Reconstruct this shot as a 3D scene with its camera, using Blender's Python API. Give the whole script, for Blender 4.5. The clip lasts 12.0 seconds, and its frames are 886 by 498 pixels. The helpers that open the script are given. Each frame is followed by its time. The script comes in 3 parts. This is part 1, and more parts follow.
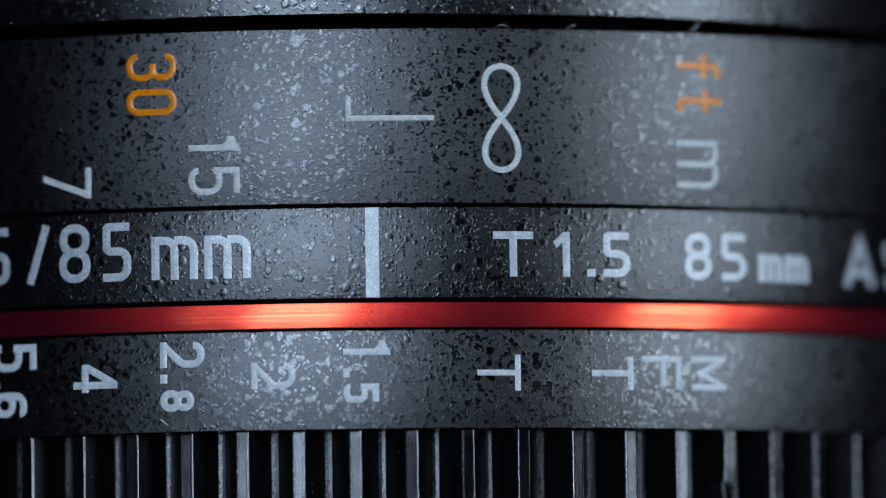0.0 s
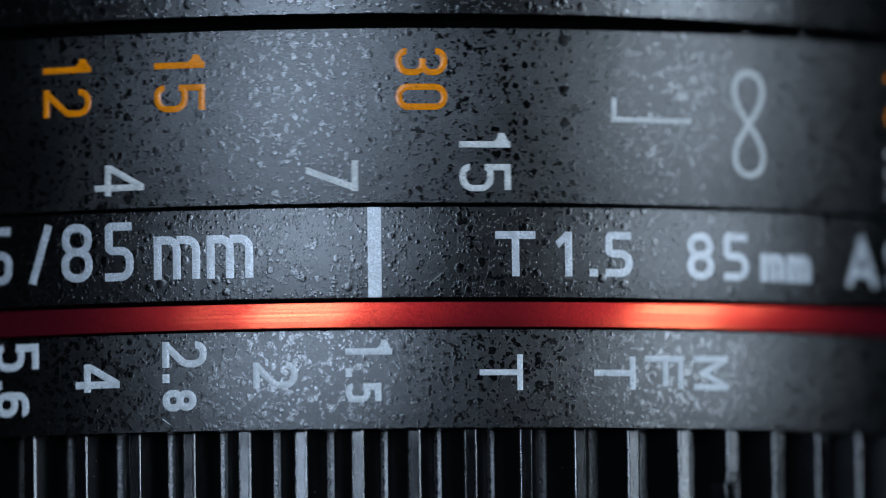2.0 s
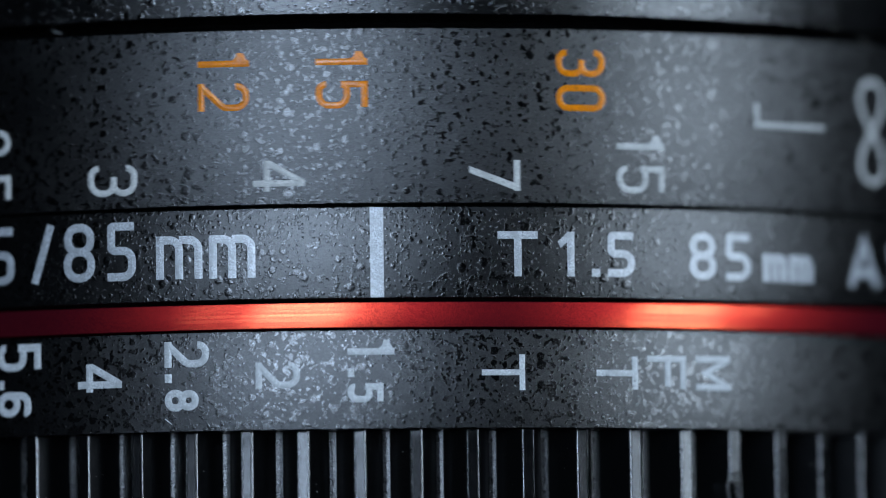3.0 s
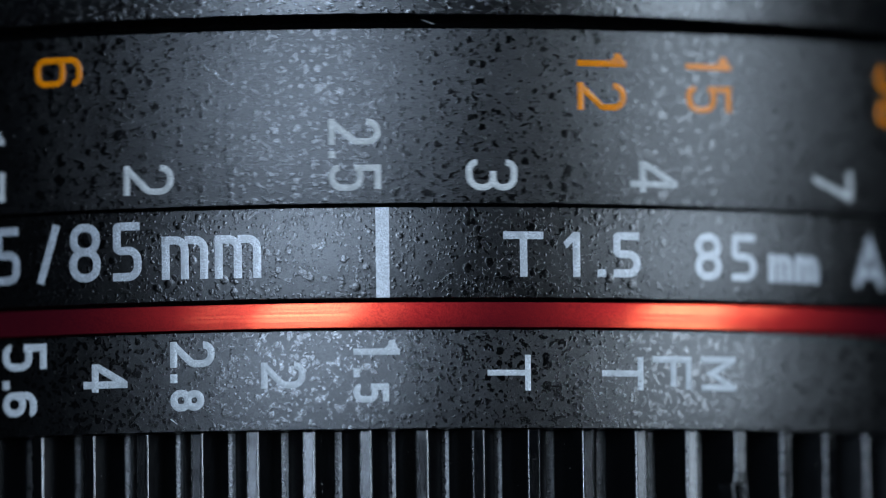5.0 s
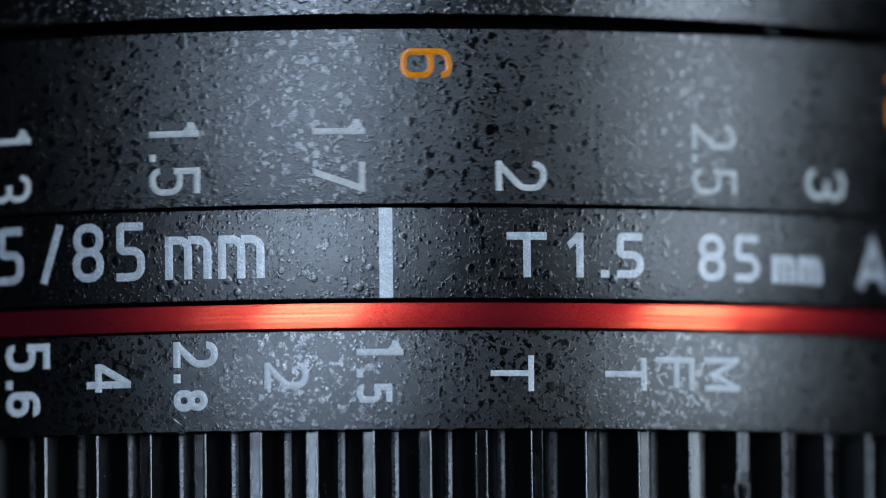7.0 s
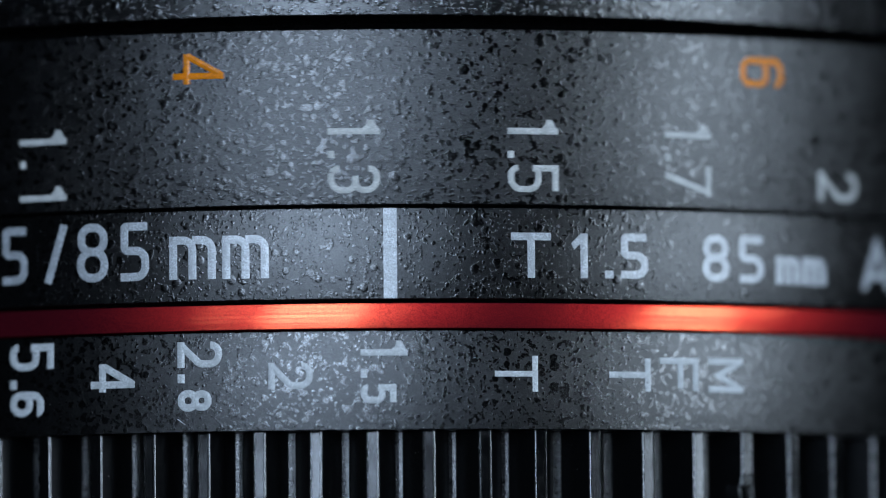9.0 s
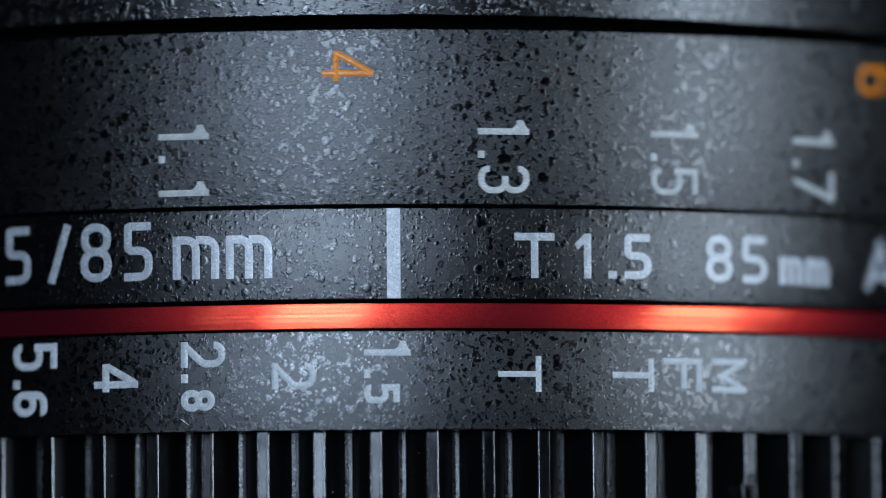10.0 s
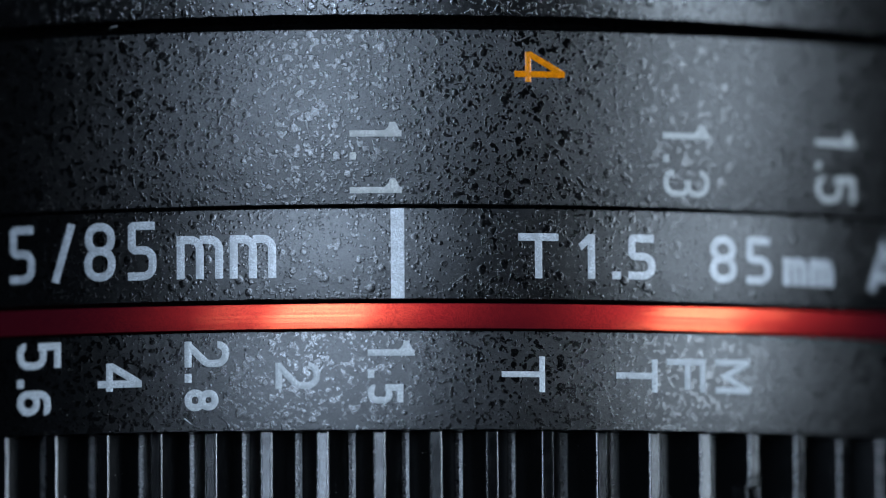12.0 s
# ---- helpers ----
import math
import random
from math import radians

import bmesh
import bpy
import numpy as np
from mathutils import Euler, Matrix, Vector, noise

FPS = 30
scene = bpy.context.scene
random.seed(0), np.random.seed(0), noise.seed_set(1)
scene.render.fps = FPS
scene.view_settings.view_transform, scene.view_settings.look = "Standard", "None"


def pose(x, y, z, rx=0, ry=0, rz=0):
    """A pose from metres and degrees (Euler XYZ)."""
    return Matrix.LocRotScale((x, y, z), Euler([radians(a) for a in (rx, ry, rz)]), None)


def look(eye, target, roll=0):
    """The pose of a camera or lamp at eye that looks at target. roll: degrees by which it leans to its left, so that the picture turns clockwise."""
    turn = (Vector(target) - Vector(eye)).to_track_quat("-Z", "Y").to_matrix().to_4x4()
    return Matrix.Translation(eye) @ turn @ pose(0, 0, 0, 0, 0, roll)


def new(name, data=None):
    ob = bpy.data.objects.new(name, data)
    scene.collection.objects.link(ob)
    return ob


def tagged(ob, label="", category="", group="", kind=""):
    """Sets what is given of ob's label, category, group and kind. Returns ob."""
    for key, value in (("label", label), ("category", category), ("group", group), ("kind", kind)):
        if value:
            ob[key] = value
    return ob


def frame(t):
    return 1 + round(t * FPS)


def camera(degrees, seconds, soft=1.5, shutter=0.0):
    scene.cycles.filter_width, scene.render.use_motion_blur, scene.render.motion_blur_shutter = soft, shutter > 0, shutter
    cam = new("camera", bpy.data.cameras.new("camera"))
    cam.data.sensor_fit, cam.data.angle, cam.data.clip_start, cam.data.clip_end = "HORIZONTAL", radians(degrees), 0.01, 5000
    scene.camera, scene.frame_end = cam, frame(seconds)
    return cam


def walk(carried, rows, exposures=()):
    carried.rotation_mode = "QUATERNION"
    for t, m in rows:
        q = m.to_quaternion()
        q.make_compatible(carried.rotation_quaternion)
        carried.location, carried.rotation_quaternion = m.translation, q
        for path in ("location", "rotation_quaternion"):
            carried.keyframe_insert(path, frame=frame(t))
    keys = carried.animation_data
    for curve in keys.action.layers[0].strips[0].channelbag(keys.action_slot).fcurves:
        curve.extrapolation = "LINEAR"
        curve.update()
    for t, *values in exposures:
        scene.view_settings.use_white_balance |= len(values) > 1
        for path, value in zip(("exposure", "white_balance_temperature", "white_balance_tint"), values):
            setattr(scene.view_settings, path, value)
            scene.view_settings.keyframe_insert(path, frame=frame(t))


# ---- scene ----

MM = 0.001
cam = camera(8.09, 12.0, soft=1.0, shutter=0.55)
cam.data.dof.use_dof = True
cam.data.dof.focus_distance = 0.2833
cam.data.dof.aperture_fstop = 12.3

# The camera drifts about a millimetre sideways: seconds, sideways mm, upward tilt, roll in degrees.
EYE_Y, EYE_Z, YAW = -0.31849, 0.03540, radians(0.87)
DRIFT = [
    (0, 0.003, 4.6031, -0.755), (0.5, -0.036, 4.6021, -0.753), (1, -0.058, 4.6014, -0.749), (1.5, -0.073, 4.6010, -0.745),
    (2, -0.100, 4.6009, -0.739), (2.5, -0.144, 4.6010, -0.732), (3, -0.203, 4.6013, -0.723), (5, -0.461, 4.6042, -0.675),
    (5.5, -0.510, 4.6052, -0.659), (6, -0.549, 4.6063, -0.642), (6.5, -0.582, 4.6074, -0.624), (7, -0.614, 4.6086, -0.604),
    (9, -0.806, 4.6130, -0.512), (9.5, -0.881, 4.6139, -0.486), (10, -0.962, 4.6147, -0.458), (10.5, -1.041, 4.6154, -0.429),
    (11, -1.106, 4.6159, -0.399), (11.5, -1.138, 4.6162, -0.367), (12, -1.140, 4.6163, -0.333)]


def eye_pose(side, tilt, roll):
    eye = Vector((side * MM, EYE_Y, EYE_Z))
    a = radians(tilt)
    way = Vector((math.sin(YAW) * math.cos(a), math.cos(YAW) * math.cos(a), math.sin(a)))
    return look(eye, eye + way * 0.3, roll)


walk(cam, [(t, eye_pose(x, tilt, roll)) for t, x, tilt, roll in DRIFT])

# ---- world and lamps ----
world = bpy.data.worlds.new("dark_studio")
world.use_nodes = True
world.node_tree.nodes["Background"].inputs[0].default_value = (0.5, 0.6, 0.75, 1)
world.node_tree.nodes["Background"].inputs[1].default_value = 0.0006
scene.world = world
scene.view_settings.exposure = 0.0


def softbox(name, azimuth, elevation, distance, width, height, watts, colour, lean=0):
    """A rectangular studio light aimed at the scale; azimuth 0 is the camera's side, lean its tilt to the left."""
    lamp = bpy.data.lights.new(name, "AREA")
    lamp.shape, lamp.size, lamp.size_y, lamp.energy, lamp.color = "RECTANGLE", width, height, watts, colour
    a, e = radians(azimuth), radians(elevation)
    aim = Vector((0, 0, 0.060))
    eye = aim + distance * Vector((math.sin(a) * math.cos(e), -math.cos(a) * math.cos(e), math.sin(e)))
    ob = new(name, lamp)
    ob.matrix_world = look(eye, aim, lean)
    return ob


# each softbox: its bright middle, and the dimmer rest of its cloth just behind
FRONT, SIDE = (0.59, 0.765, 1.015), (0.665, 0.825, 1.01)
softbox("softbox_front_middle", -7.4, 5, 0.62, 0.143, 0.50, 2.42, FRONT, -6)
softbox("softbox_front_cloth", -9.2, 5, 0.64, 0.335, 0.60, 0.80, FRONT, -6)
softbox("softbox_side_middle", 49.6, 5, 0.62, 0.138, 0.50, 1.90, SIDE, -8)
softbox("softbox_side_cloth", 52.0, 5, 0.64, 0.236, 0.60, 0.85, SIDE, -22)


# ---- materials ----
class Nodes:
    """Short hand for building one node material."""

    def __init__(self, name):
        self.mat = bpy.data.materials.new(name)
        self.mat.use_nodes = True
        self.tree = self.mat.node_tree
        self.bsdf = self.tree.nodes["Principled BSDF"]

    def put(self, value, socket):
        if isinstance(value, bpy.types.NodeSocket):
            self.tree.links.new(value, socket)
        elif isinstance(value, tuple) and len(value) == 3 and socket.type == "RGBA":
            socket.default_value = (*value, 1)
        else:
            socket.default_value = value

    def add(self, kind, **inputs):
        node = self.tree.nodes.new(kind)
        for key, value in inputs.items():
            self.put(value, node.inputs[key.replace("_", " ")])
        return node

    def coords(self, stretch=(1, 1, 1)):
        out = self.add("ShaderNodeTexCoord").outputs["Object"]
        if stretch == (1, 1, 1):
            return out
        node = self.add("ShaderNodeVectorMath")
        node.operation = "MULTIPLY"
        self.put(out, node.inputs[0])
        node.inputs[1].default_value = stretch
        return node.outputs[0]

    def noise(self, vector, scale, detail=2.0, rough=0.5, distortion=0.0):
        return self.add("ShaderNodeTexNoise", Vector=vector, Scale=scale, Detail=detail, Roughness=rough, Distortion=distortion).outputs["Fac"]

    def voronoi(self, vector, scale, feature="F1", smooth=None):
        node = self.add("ShaderNodeTexVoronoi", Vector=vector, Scale=scale)
        node.feature = feature
        if smooth is not None:
            node.inputs["Smoothness"].default_value = smooth
        return node

    def step(self, value, low, high, to_low=0.0, to_high=1.0):
        node = self.tree.nodes.new("ShaderNodeMapRange")
        node.interpolation_type = "SMOOTHSTEP"
        for key, v in zip(("Value", "From Min", "From Max", "To Min", "To Max"), (value, low, high, to_low, to_high)):
            self.put(v, node.inputs[key])
        return node.outputs["Result"]

    def math(self, op, a, b=0.0, c=0.0):
        node = self.tree.nodes.new("ShaderNodeMath")
        node.operation = op
        for k, v in enumerate((a, b, c)):
            self.put(v, node.inputs[k])
        return node.outputs[0]

    def blend(self, fac, a, b):
        node = self.tree.nodes.new("ShaderNodeMix")
        node.data_type = "RGBA"
        self.put(fac, node.inputs["Factor"])
        self.put(a, node.inputs[6])
        self.put(b, node.inputs[7])
        return node.outputs[2]

    def bump(self, height, distance, strength=1.0):
        return self.add("ShaderNodeBump", Height=height, Distance=distance, Strength=strength).outputs["Normal"]

    def coat(self, colour, rough, normal, ior, gain=1.0):
        """A dull coat under a gloss whose lobe falls off fast; gain: how well each grain mirrors."""
        dull = self.add("ShaderNodeBsdfDiffuse", Color=colour, Normal=normal)
        shine = self.add("ShaderNodeBsdfAnisotropic", Roughness=rough, Normal=normal)
        shine.distribution = "BECKMANN"
        shine.inputs["Color"].default_value = (1, 1, 1, 1)
        return self.layer(self.math("MULTIPLY", self.add("ShaderNodeFresnel", IOR=ior, Normal=normal).outputs[0], gain), dull, shine)

    def layer(self, fac, under, over):
        mix = self.add("ShaderNodeMixShader")
        self.put(fac, mix.inputs[0])
        self.tree.links.new(under.outputs[0], mix.inputs[1])
        self.tree.links.new(over.outputs[0], mix.inputs[2])
        self.tree.links.new(mix.outputs[0], self.tree.nodes["Material Output"].inputs["Surface"])
        self.tree.nodes.remove(self.bsdf)
        return self.mat

    def finish(self, **inputs):
        for key, value in inputs.items():
            self.put(value, self.bsdf.inputs[key.replace("_", " ")])
        return self.mat


def domes(n, at, cell, least, spread, share, edge):
    """Rounded flecks, one to a cell of that many metres: a 0 to 1 mask and a height in micrometres. share: how many cells have one."""
    v = n.voronoi(at, 1 / cell)
    rgb = n.add("ShaderNodeSeparateColor", Color=v.outputs["Color"])
    dice = rgb.outputs["Red"]
    radius = n.math("MULTIPLY_ADD", n.math("MULTIPLY", dice, dice), spread, least)
    reach = n.math("DIVIDE", v.outputs["Distance"], radius)
    inside = n.math("SUBTRACT", 1.0, n.math("MULTIPLY", reach, reach))
    inside = n.math("MULTIPLY", n.math("MAXIMUM", inside, 0.0), n.math("LESS_THAN", rgb.outputs["Green"], share))
    height = n.math("MULTIPLY", n.math("MULTIPLY", n.step(inside, 0.0, edge), n.math("ADD", radius, 0.12)), cell * 1e6)
    return n.step(inside, 0.0, 0.45), height


def flecks(n, where, seed, warp, cells, edge, cover, plateau):
    """The raised flecks of a sprayed textured coat: mask and height in micrometres."""
    moved = n.add("ShaderNodeVectorMath")
    n.put(where, moved.inputs[0])
    moved.inputs[1].default_value = (seed, seed * 0.7, seed * 0.3)
    at = moved.outputs[0]
    wobble = n.add("ShaderNodeTexNoise", Vector=at, Scale=5200.0, Detail=2.0).outputs["Color"]
    shift = n.add("ShaderNodeVectorMath")
    shift.operation = "MULTIPLY_ADD"
    n.put(wobble, shift.inputs[0])
    shift.inputs[1].default_value = (warp, warp, warp)
    n.put(at, shift.inputs[2])
    # the spray lies thicker towards one side of the ring
    across = n.add("ShaderNodeSeparateXYZ", Vector=where).outputs["Y"]
    thick = n.step(across, -0.034, 0.012, 0.85, 1.42)
    crowd = n.math("MULTIPLY", n.step(n.noise(at, 700, 2.0), 0.30, 0.62, 0.45, 1.0), thick)
    mask, height = None, None
    for cell, least, spread, share, rise, *lumps in cells:
        crowded = n.math("SUBTRACT", crowd, lumps[0]) if lumps else crowd
        m, h = domes(n, shift.outputs[0], cell, least, spread, n.math("MULTIPLY", crowded, share), edge)
        h = n.math("MULTIPLY", h, rise)
        mask = m if mask is None else n.math("MAXIMUM", mask, m)
        height = h if height is None else n.math("MAXIMUM", height, h)
    if cover < 1:
        spots = n.noise(at, 2700, 3.0, 0.55, 0.4)
        spots = n.math("MULTIPLY_ADD", thick, 0.045, n.math("SUBTRACT", spots, 0.045))
        m = n.step(spots, cover - 0.01, cover + 0.06)
        mask = n.math("MAXIMUM", mask, m)
        height = n.math("MAXIMUM", height, n.math("MULTIPLY", n.step(spots, cover - 0.01, cover + 0.09), plateau))
    return mask, n.math("MULTIPLY", height, thick)


def textured_paint(name, coat, rough, fleck_rough, sand, tone, ior=1.62, gain=1.0, glitter=2.25, grit=1.2):
    """glitter: how much the grains on a fleck sparkle; grit: how much rougher than the base a fleck's skin is."""
    n = Nodes(name)
    where = n.coords()
    mask, height = flecks(n, where, *coat)
    grain = n.noise(where, 16000, 3.0, 0.6)
    sway = n.noise(where, 1300, 2.0)
    patch = n.noise(where, 260, 2.0)
    peel = n.noise(where, 5600, 2.0)
    height = n.math("MULTIPLY_ADD", peel, sand * 1.6, height)
    height = n.math("MULTIPLY_ADD", grain, n.math("MULTIPLY_ADD", mask, sand * grit, sand), n.math("MULTIPLY_ADD", sway, 9.0, height))
    gloss = n.math("MULTIPLY_ADD", n.math("SUBTRACT", grain, 0.5), 0.16, n.step(mask, 0.0, 1.0, rough, fleck_rough))
    gloss = n.math("MULTIPLY_ADD", n.math("SUBTRACT", patch, 0.5), 0.10, gloss)
    colour = n.blend(mask, tuple(c * 1.1 for c in tone), tuple(c * 0.8 for c in tone))
    speck = n.noise(where, 23000, 1.0)
    smooth = n.step(speck, 0.34, 0.66, 0.72 * gain, 1.22 * gain)
    sparkle = n.math("MULTIPLY", mask, n.math("SUBTRACT", n.step(speck, 0.42, 0.70, 0.75, glitter), smooth))
    return n.coat(colour, gloss, n.bump(height, 1e-6), ior, n.math("ADD", smooth, sparkle))


def print_paint(name, colour, coat, rough, sand=6.0, shine=0.15, grit=(0.70, 1.10), pits=0.5, ior=1.5):
    """Scale paint, which follows the flecks of the coat below it and has small dark pinholes."""
    n = Nodes(name)
    where = n.coords()
    mask, height = flecks(n, where, *coat)
    grain = n.noise(where, 15000, 2.0)
    worn = n.noise(where, 2200, 3.0)
    tone = n.blend(n.step(grain, 0.36, 0.64), tuple(c * grit[0] for c in colour), tuple(min(c * grit[1], 0.9) for c in colour))
    tone = n.blend(n.step(worn, 0.42, 0.72), tone, tuple(c * 0.72 for c in colour))
    hole = n.voronoi(where, 4200)
    dice = n.add("ShaderNodeSeparateColor", Color=hole.outputs["Color"]).outputs["Green"]
    hole = n.math("MULTIPLY", n.step(hole.outputs["Distance"], 0.10, 0.20, 1.0, 0.0), n.math("LESS_THAN", dice, pits))
    tone = n.blend(hole, tone, tuple(c * 0.25 for c in colour))
    height = n.math("MULTIPLY_ADD", grain, sand, n.math("MULTIPLY", height, 0.45))
    height = n.math("MULTIPLY_ADD", hole, -9.0, height)
    gloss = n.step(n.noise(where, 7000, 2.0), 0.35, 0.65, rough * 1.15, rough * 0.75)
    return n.finish(Base_Color=tone, Roughness=gloss, Normal=n.bump(height, 1e-6), Specular_IOR_Level=shine, IOR=ior)


TONE = (0.0019, 0.0020, 0.0022)
# coats: seed, warp, (cell, least radius, spread, share, rise, and for lumps how thick a spray they need) for each size of fleck, how rounded they are, cover and height of flat patches
FOCUS = (0.0, 0.00020, ((0.00072, 0.08, 0.38, 0.75, 0.017, 0.55), (0.00044, 0.13, 0.42, 0.90, 0.022, 0.10), (0.00025, 0.16, 0.44, 1.05, 0.030), (0.00015, 0.22, 0.40, 1.05, 0.040)), 0.95, 0.585, 2.8)
UPPER = (0.52, 0.00017, ((0.00042, 0.18, 0.48, 0.95, 0.045), (0.00018, 0.20, 0.44, 0.9, 0.06)), 0.9, 0.58, 5.0)
BARREL = (0.31, 0.00011, ((0.00050, 0.14, 0.42, 1.05, 0.052), (0.00021, 0.22, 0.42, 1.15, 0.075), (0.00012, 0.22, 0.40, 0.6, 0.10)), 1.0, 0.565, 4.6)
IRIS = (0.93, 0.00018, ((0.00052, 0.12, 0.44, 0.6, 0.013), (0.00030, 0.20, 0.46, 0.95, 0.022), (0.00016, 0.22, 0.44, 0.9, 0.045)), 0.95, 0.545, 1.8)
focus_paint = textured_paint("focus_ring_paint", FOCUS, 0.403, 0.194, 2.8, TONE, 1.62, 1.04, 1.72, 1.2)
upper_paint = textured_paint("upper_band_paint", UPPER, 0.315, 0.21, 2.4, TONE, 1.75)
barrel_paint = textured_paint("barrel_paint", BARREL, 0.345, 0.25, 2.8, TONE, 1.62, 0.97, 1.9, 0.5)
iris_paint = textured_paint("aperture_ring_paint", IRIS, 0.380, 0.250, 3.2, TONE, 1.62, 1.0, 2.75, 0.8)
fleck_paint = textured_paint("raised_fleck_paint", FOCUS, 0.20, 0.19, 4.5, TONE, 1.8)
WHITE, ORANGE = (0.585, 0.61, 0.62), (0.80, 0.235, 0.003)
focus_white = print_paint("focus_white_print", (0.595, 0.60, 0.580), FOCUS, 0.28, 7.0, 0.18)
focus_orange = print_paint("focus_orange_print", ORANGE, FOCUS, 0.15, 6.0, 0.32, (0.75, 1.08), 0.25)
barrel_white = print_paint("barrel_satin_print", (0.38, 0.405, 0.43), BARREL, 0.40, 12.0, 0.5, (0.55, 1.40), 0.10, 2.3)
iris_white = print_paint("aperture_white_print", WHITE, IRIS, 0.28, 7.0, 0.35, (0.70, 1.10), 0.3)


def red_anodised():
    n = Nodes("red_anodised_metal")
    lines = n.noise(n.coords((30, 30, 19000)), 1.0, 1.0, 0.6)
    fine = n.noise(n.coords((1500, 1500, 50000)), 1.0, 2.0)
    grain = n.noise(n.coords(), 24000, 2.0)
    height = n.math("MULTIPLY_ADD", fine, 0.25, n.math("MULTIPLY_ADD", grain, 0.30, n.math("MULTIPLY", lines, 0.5)))
    tone = n.blend(n.step(lines, 0.35, 0.65), (0.36, 0.043, 0.018), (0.84, 0.165, 0.060))
    tone = n.blend(n.step(grain, 0.35, 0.65), n.blend(0.55, tone, (0.1, 0.006, 0.006)), tone)
    normal = n.bump(height, 1e-6)
    dull = n.add("ShaderNodeBsdfAnisotropic", Color=n.blend(n.step(grain, 0.38, 0.62), (0.34, 0.014, 0.014), (0.86, 0.042, 0.032)), Roughness=0.365, Normal=normal)
    dye = n.add("ShaderNodeBsdfDiffuse", Color=(0.10, 0.007, 0.016), Normal=normal)
    dull.distribution = "BECKMANN"
    both = n.add("ShaderNodeAddShader")
    n.put(dull.outputs[0], both.inputs[0])
    n.put(dye.outputs[0], both.inputs[1])
    shine = n.add("ShaderNodeBsdfAnisotropic", Color=tone, Roughness=n.math("MULTIPLY_ADD", grain, 0.08, 0.13), Normal=normal, Anisotropy=0.4)
    shine.distribution = "BECKMANN"
    around = n.add("ShaderNodeTangent")
    around.direction_type, around.axis = "RADIAL", "Z"
    n.put(around.outputs[0], shine.inputs["Tangent"])
    return n.layer(0.60, both, shine)


def black_anodised(name, rough, grit, depth, ior=1.7, size=19000, pits=0.3):
    n = Nodes(name)
    grain = n.noise(n.coords(), size, 3.0, 0.6)
    streak = n.noise(n.coords((900, 900, 60)), 1.0, 3.0)
    height = n.math("MULTIPLY_ADD", grain, grit, streak)
    gloss = n.math("MULTIPLY_ADD", n.math("SUBTRACT", streak, 0.5), 0.22, rough)
    gloss = n.math("MULTIPLY_ADD", n.math("SUBTRACT", n.noise(n.coords(), 2600, 3.0), 0.5), 0.22, gloss)
    speck = n.step(n.noise(n.coords(), 24000, 1.0), 0.38, 0.68, 1 - pits, 1 + pits)
    return n.coat((0.0025, 0.0027, 0.003), gloss, n.bump(height, depth), ior, speck)


red_metal = red_anodised()
tooth_metal = black_anodised("tooth_anodised", 0.215, 2.4, 0.0000020, 1.60, 27000, 0.35)
edge_metal = black_anodised("worn_edge_anodised", 0.27, 1.8, 0.0000022, 2.1)
# tooth anodising with its reflection cut: shade between the teeth put into the material
shaded_metal = black_anodised("shaded_anodised", 0.46, 1.4, 0.0000012, 1.27)
root_metal = black_anodised("root_anodised", 0.31, 2.6, 0.000005, 1.8, 15000, 0.75)


def plain(name, colour, rough, scale, depth, metal=0.0, shine=0.5):
    n = Nodes(name)
    grain = n.noise(n.coords(), scale, 4.0, 0.6)
    wide = n.noise(n.coords(), scale * 0.07, 3.0)
    tone = n.blend(n.step(n.math("MULTIPLY_ADD", wide, 0.7, n.math("MULTIPLY", grain, 0.3)), 0.35, 0.65), tuple(c * 0.75 for c in colour), tuple(c * 1.15 for c in colour))
    return n.finish(Base_Color=tone, Roughness=rough, Metallic=metal, Specular_IOR_Level=shine, Normal=n.bump(grain, depth))


groove_black = plain("groove_black", (0.002, 0.002, 0.0022), 0.9, 9000, 0.000006, 0.0, 0.04)
table_top = plain("table_black_laminate", (0.02, 0.02, 0.022), 0.55, 900, 0.00004)
wall_dark = plain("wall_dark_cloth", (0.012, 0.012, 0.013), 0.9, 120, 0.0004)
steel = plain("mount_steel", (0.55, 0.55, 0.56), 0.28, 4000, 0.000003, 1.0)
coated_glass = Nodes("coated_glass").finish(Base_Color=(0.004, 0.005, 0.008), Roughness=0.03, Coat_Weight=0.3)
dust_pale = plain("dust_pale", (0.55, 0.55, 0.52), 0.8, 9000, 0.000004)


# ---- shapes ----
def lathe(profile, steps=720, wear=0.0):
    """A bmesh turned about z from (radius, height) points in mm; closed where the last point meets the first.
    wear: mm by which its edges waver."""
    bm = bmesh.new()
    closed = profile[0] == profile[-1]
    points = profile[:-1] if closed else profile
    rings = []
    for k in range(steps):
        a = 2 * math.pi * k / steps
        c, s = math.sin(a), -math.cos(a)
        waver = [wear * (noise.noise((c * 45, s * 45, z)) + 0.6 * noise.noise((c * 120, s * 120, z + 7)) + 0.7 * noise.noise((c * 340, s * 340, z + 3))) if wear else 0 for r, z in points]
        rings.append([bm.verts.new((r * c * MM, r * s * MM, (z + d) * MM)) for (r, z), d in zip(points, waver)])
    count = len(points)
    for k in range(steps):
        here, after = rings[k], rings[(k + 1) % steps]
        for j in range(count if closed else count - 1):
            q = (j + 1) % count
            bm.faces.new((here[j], after[j], after[q], here[q]))
    return bm


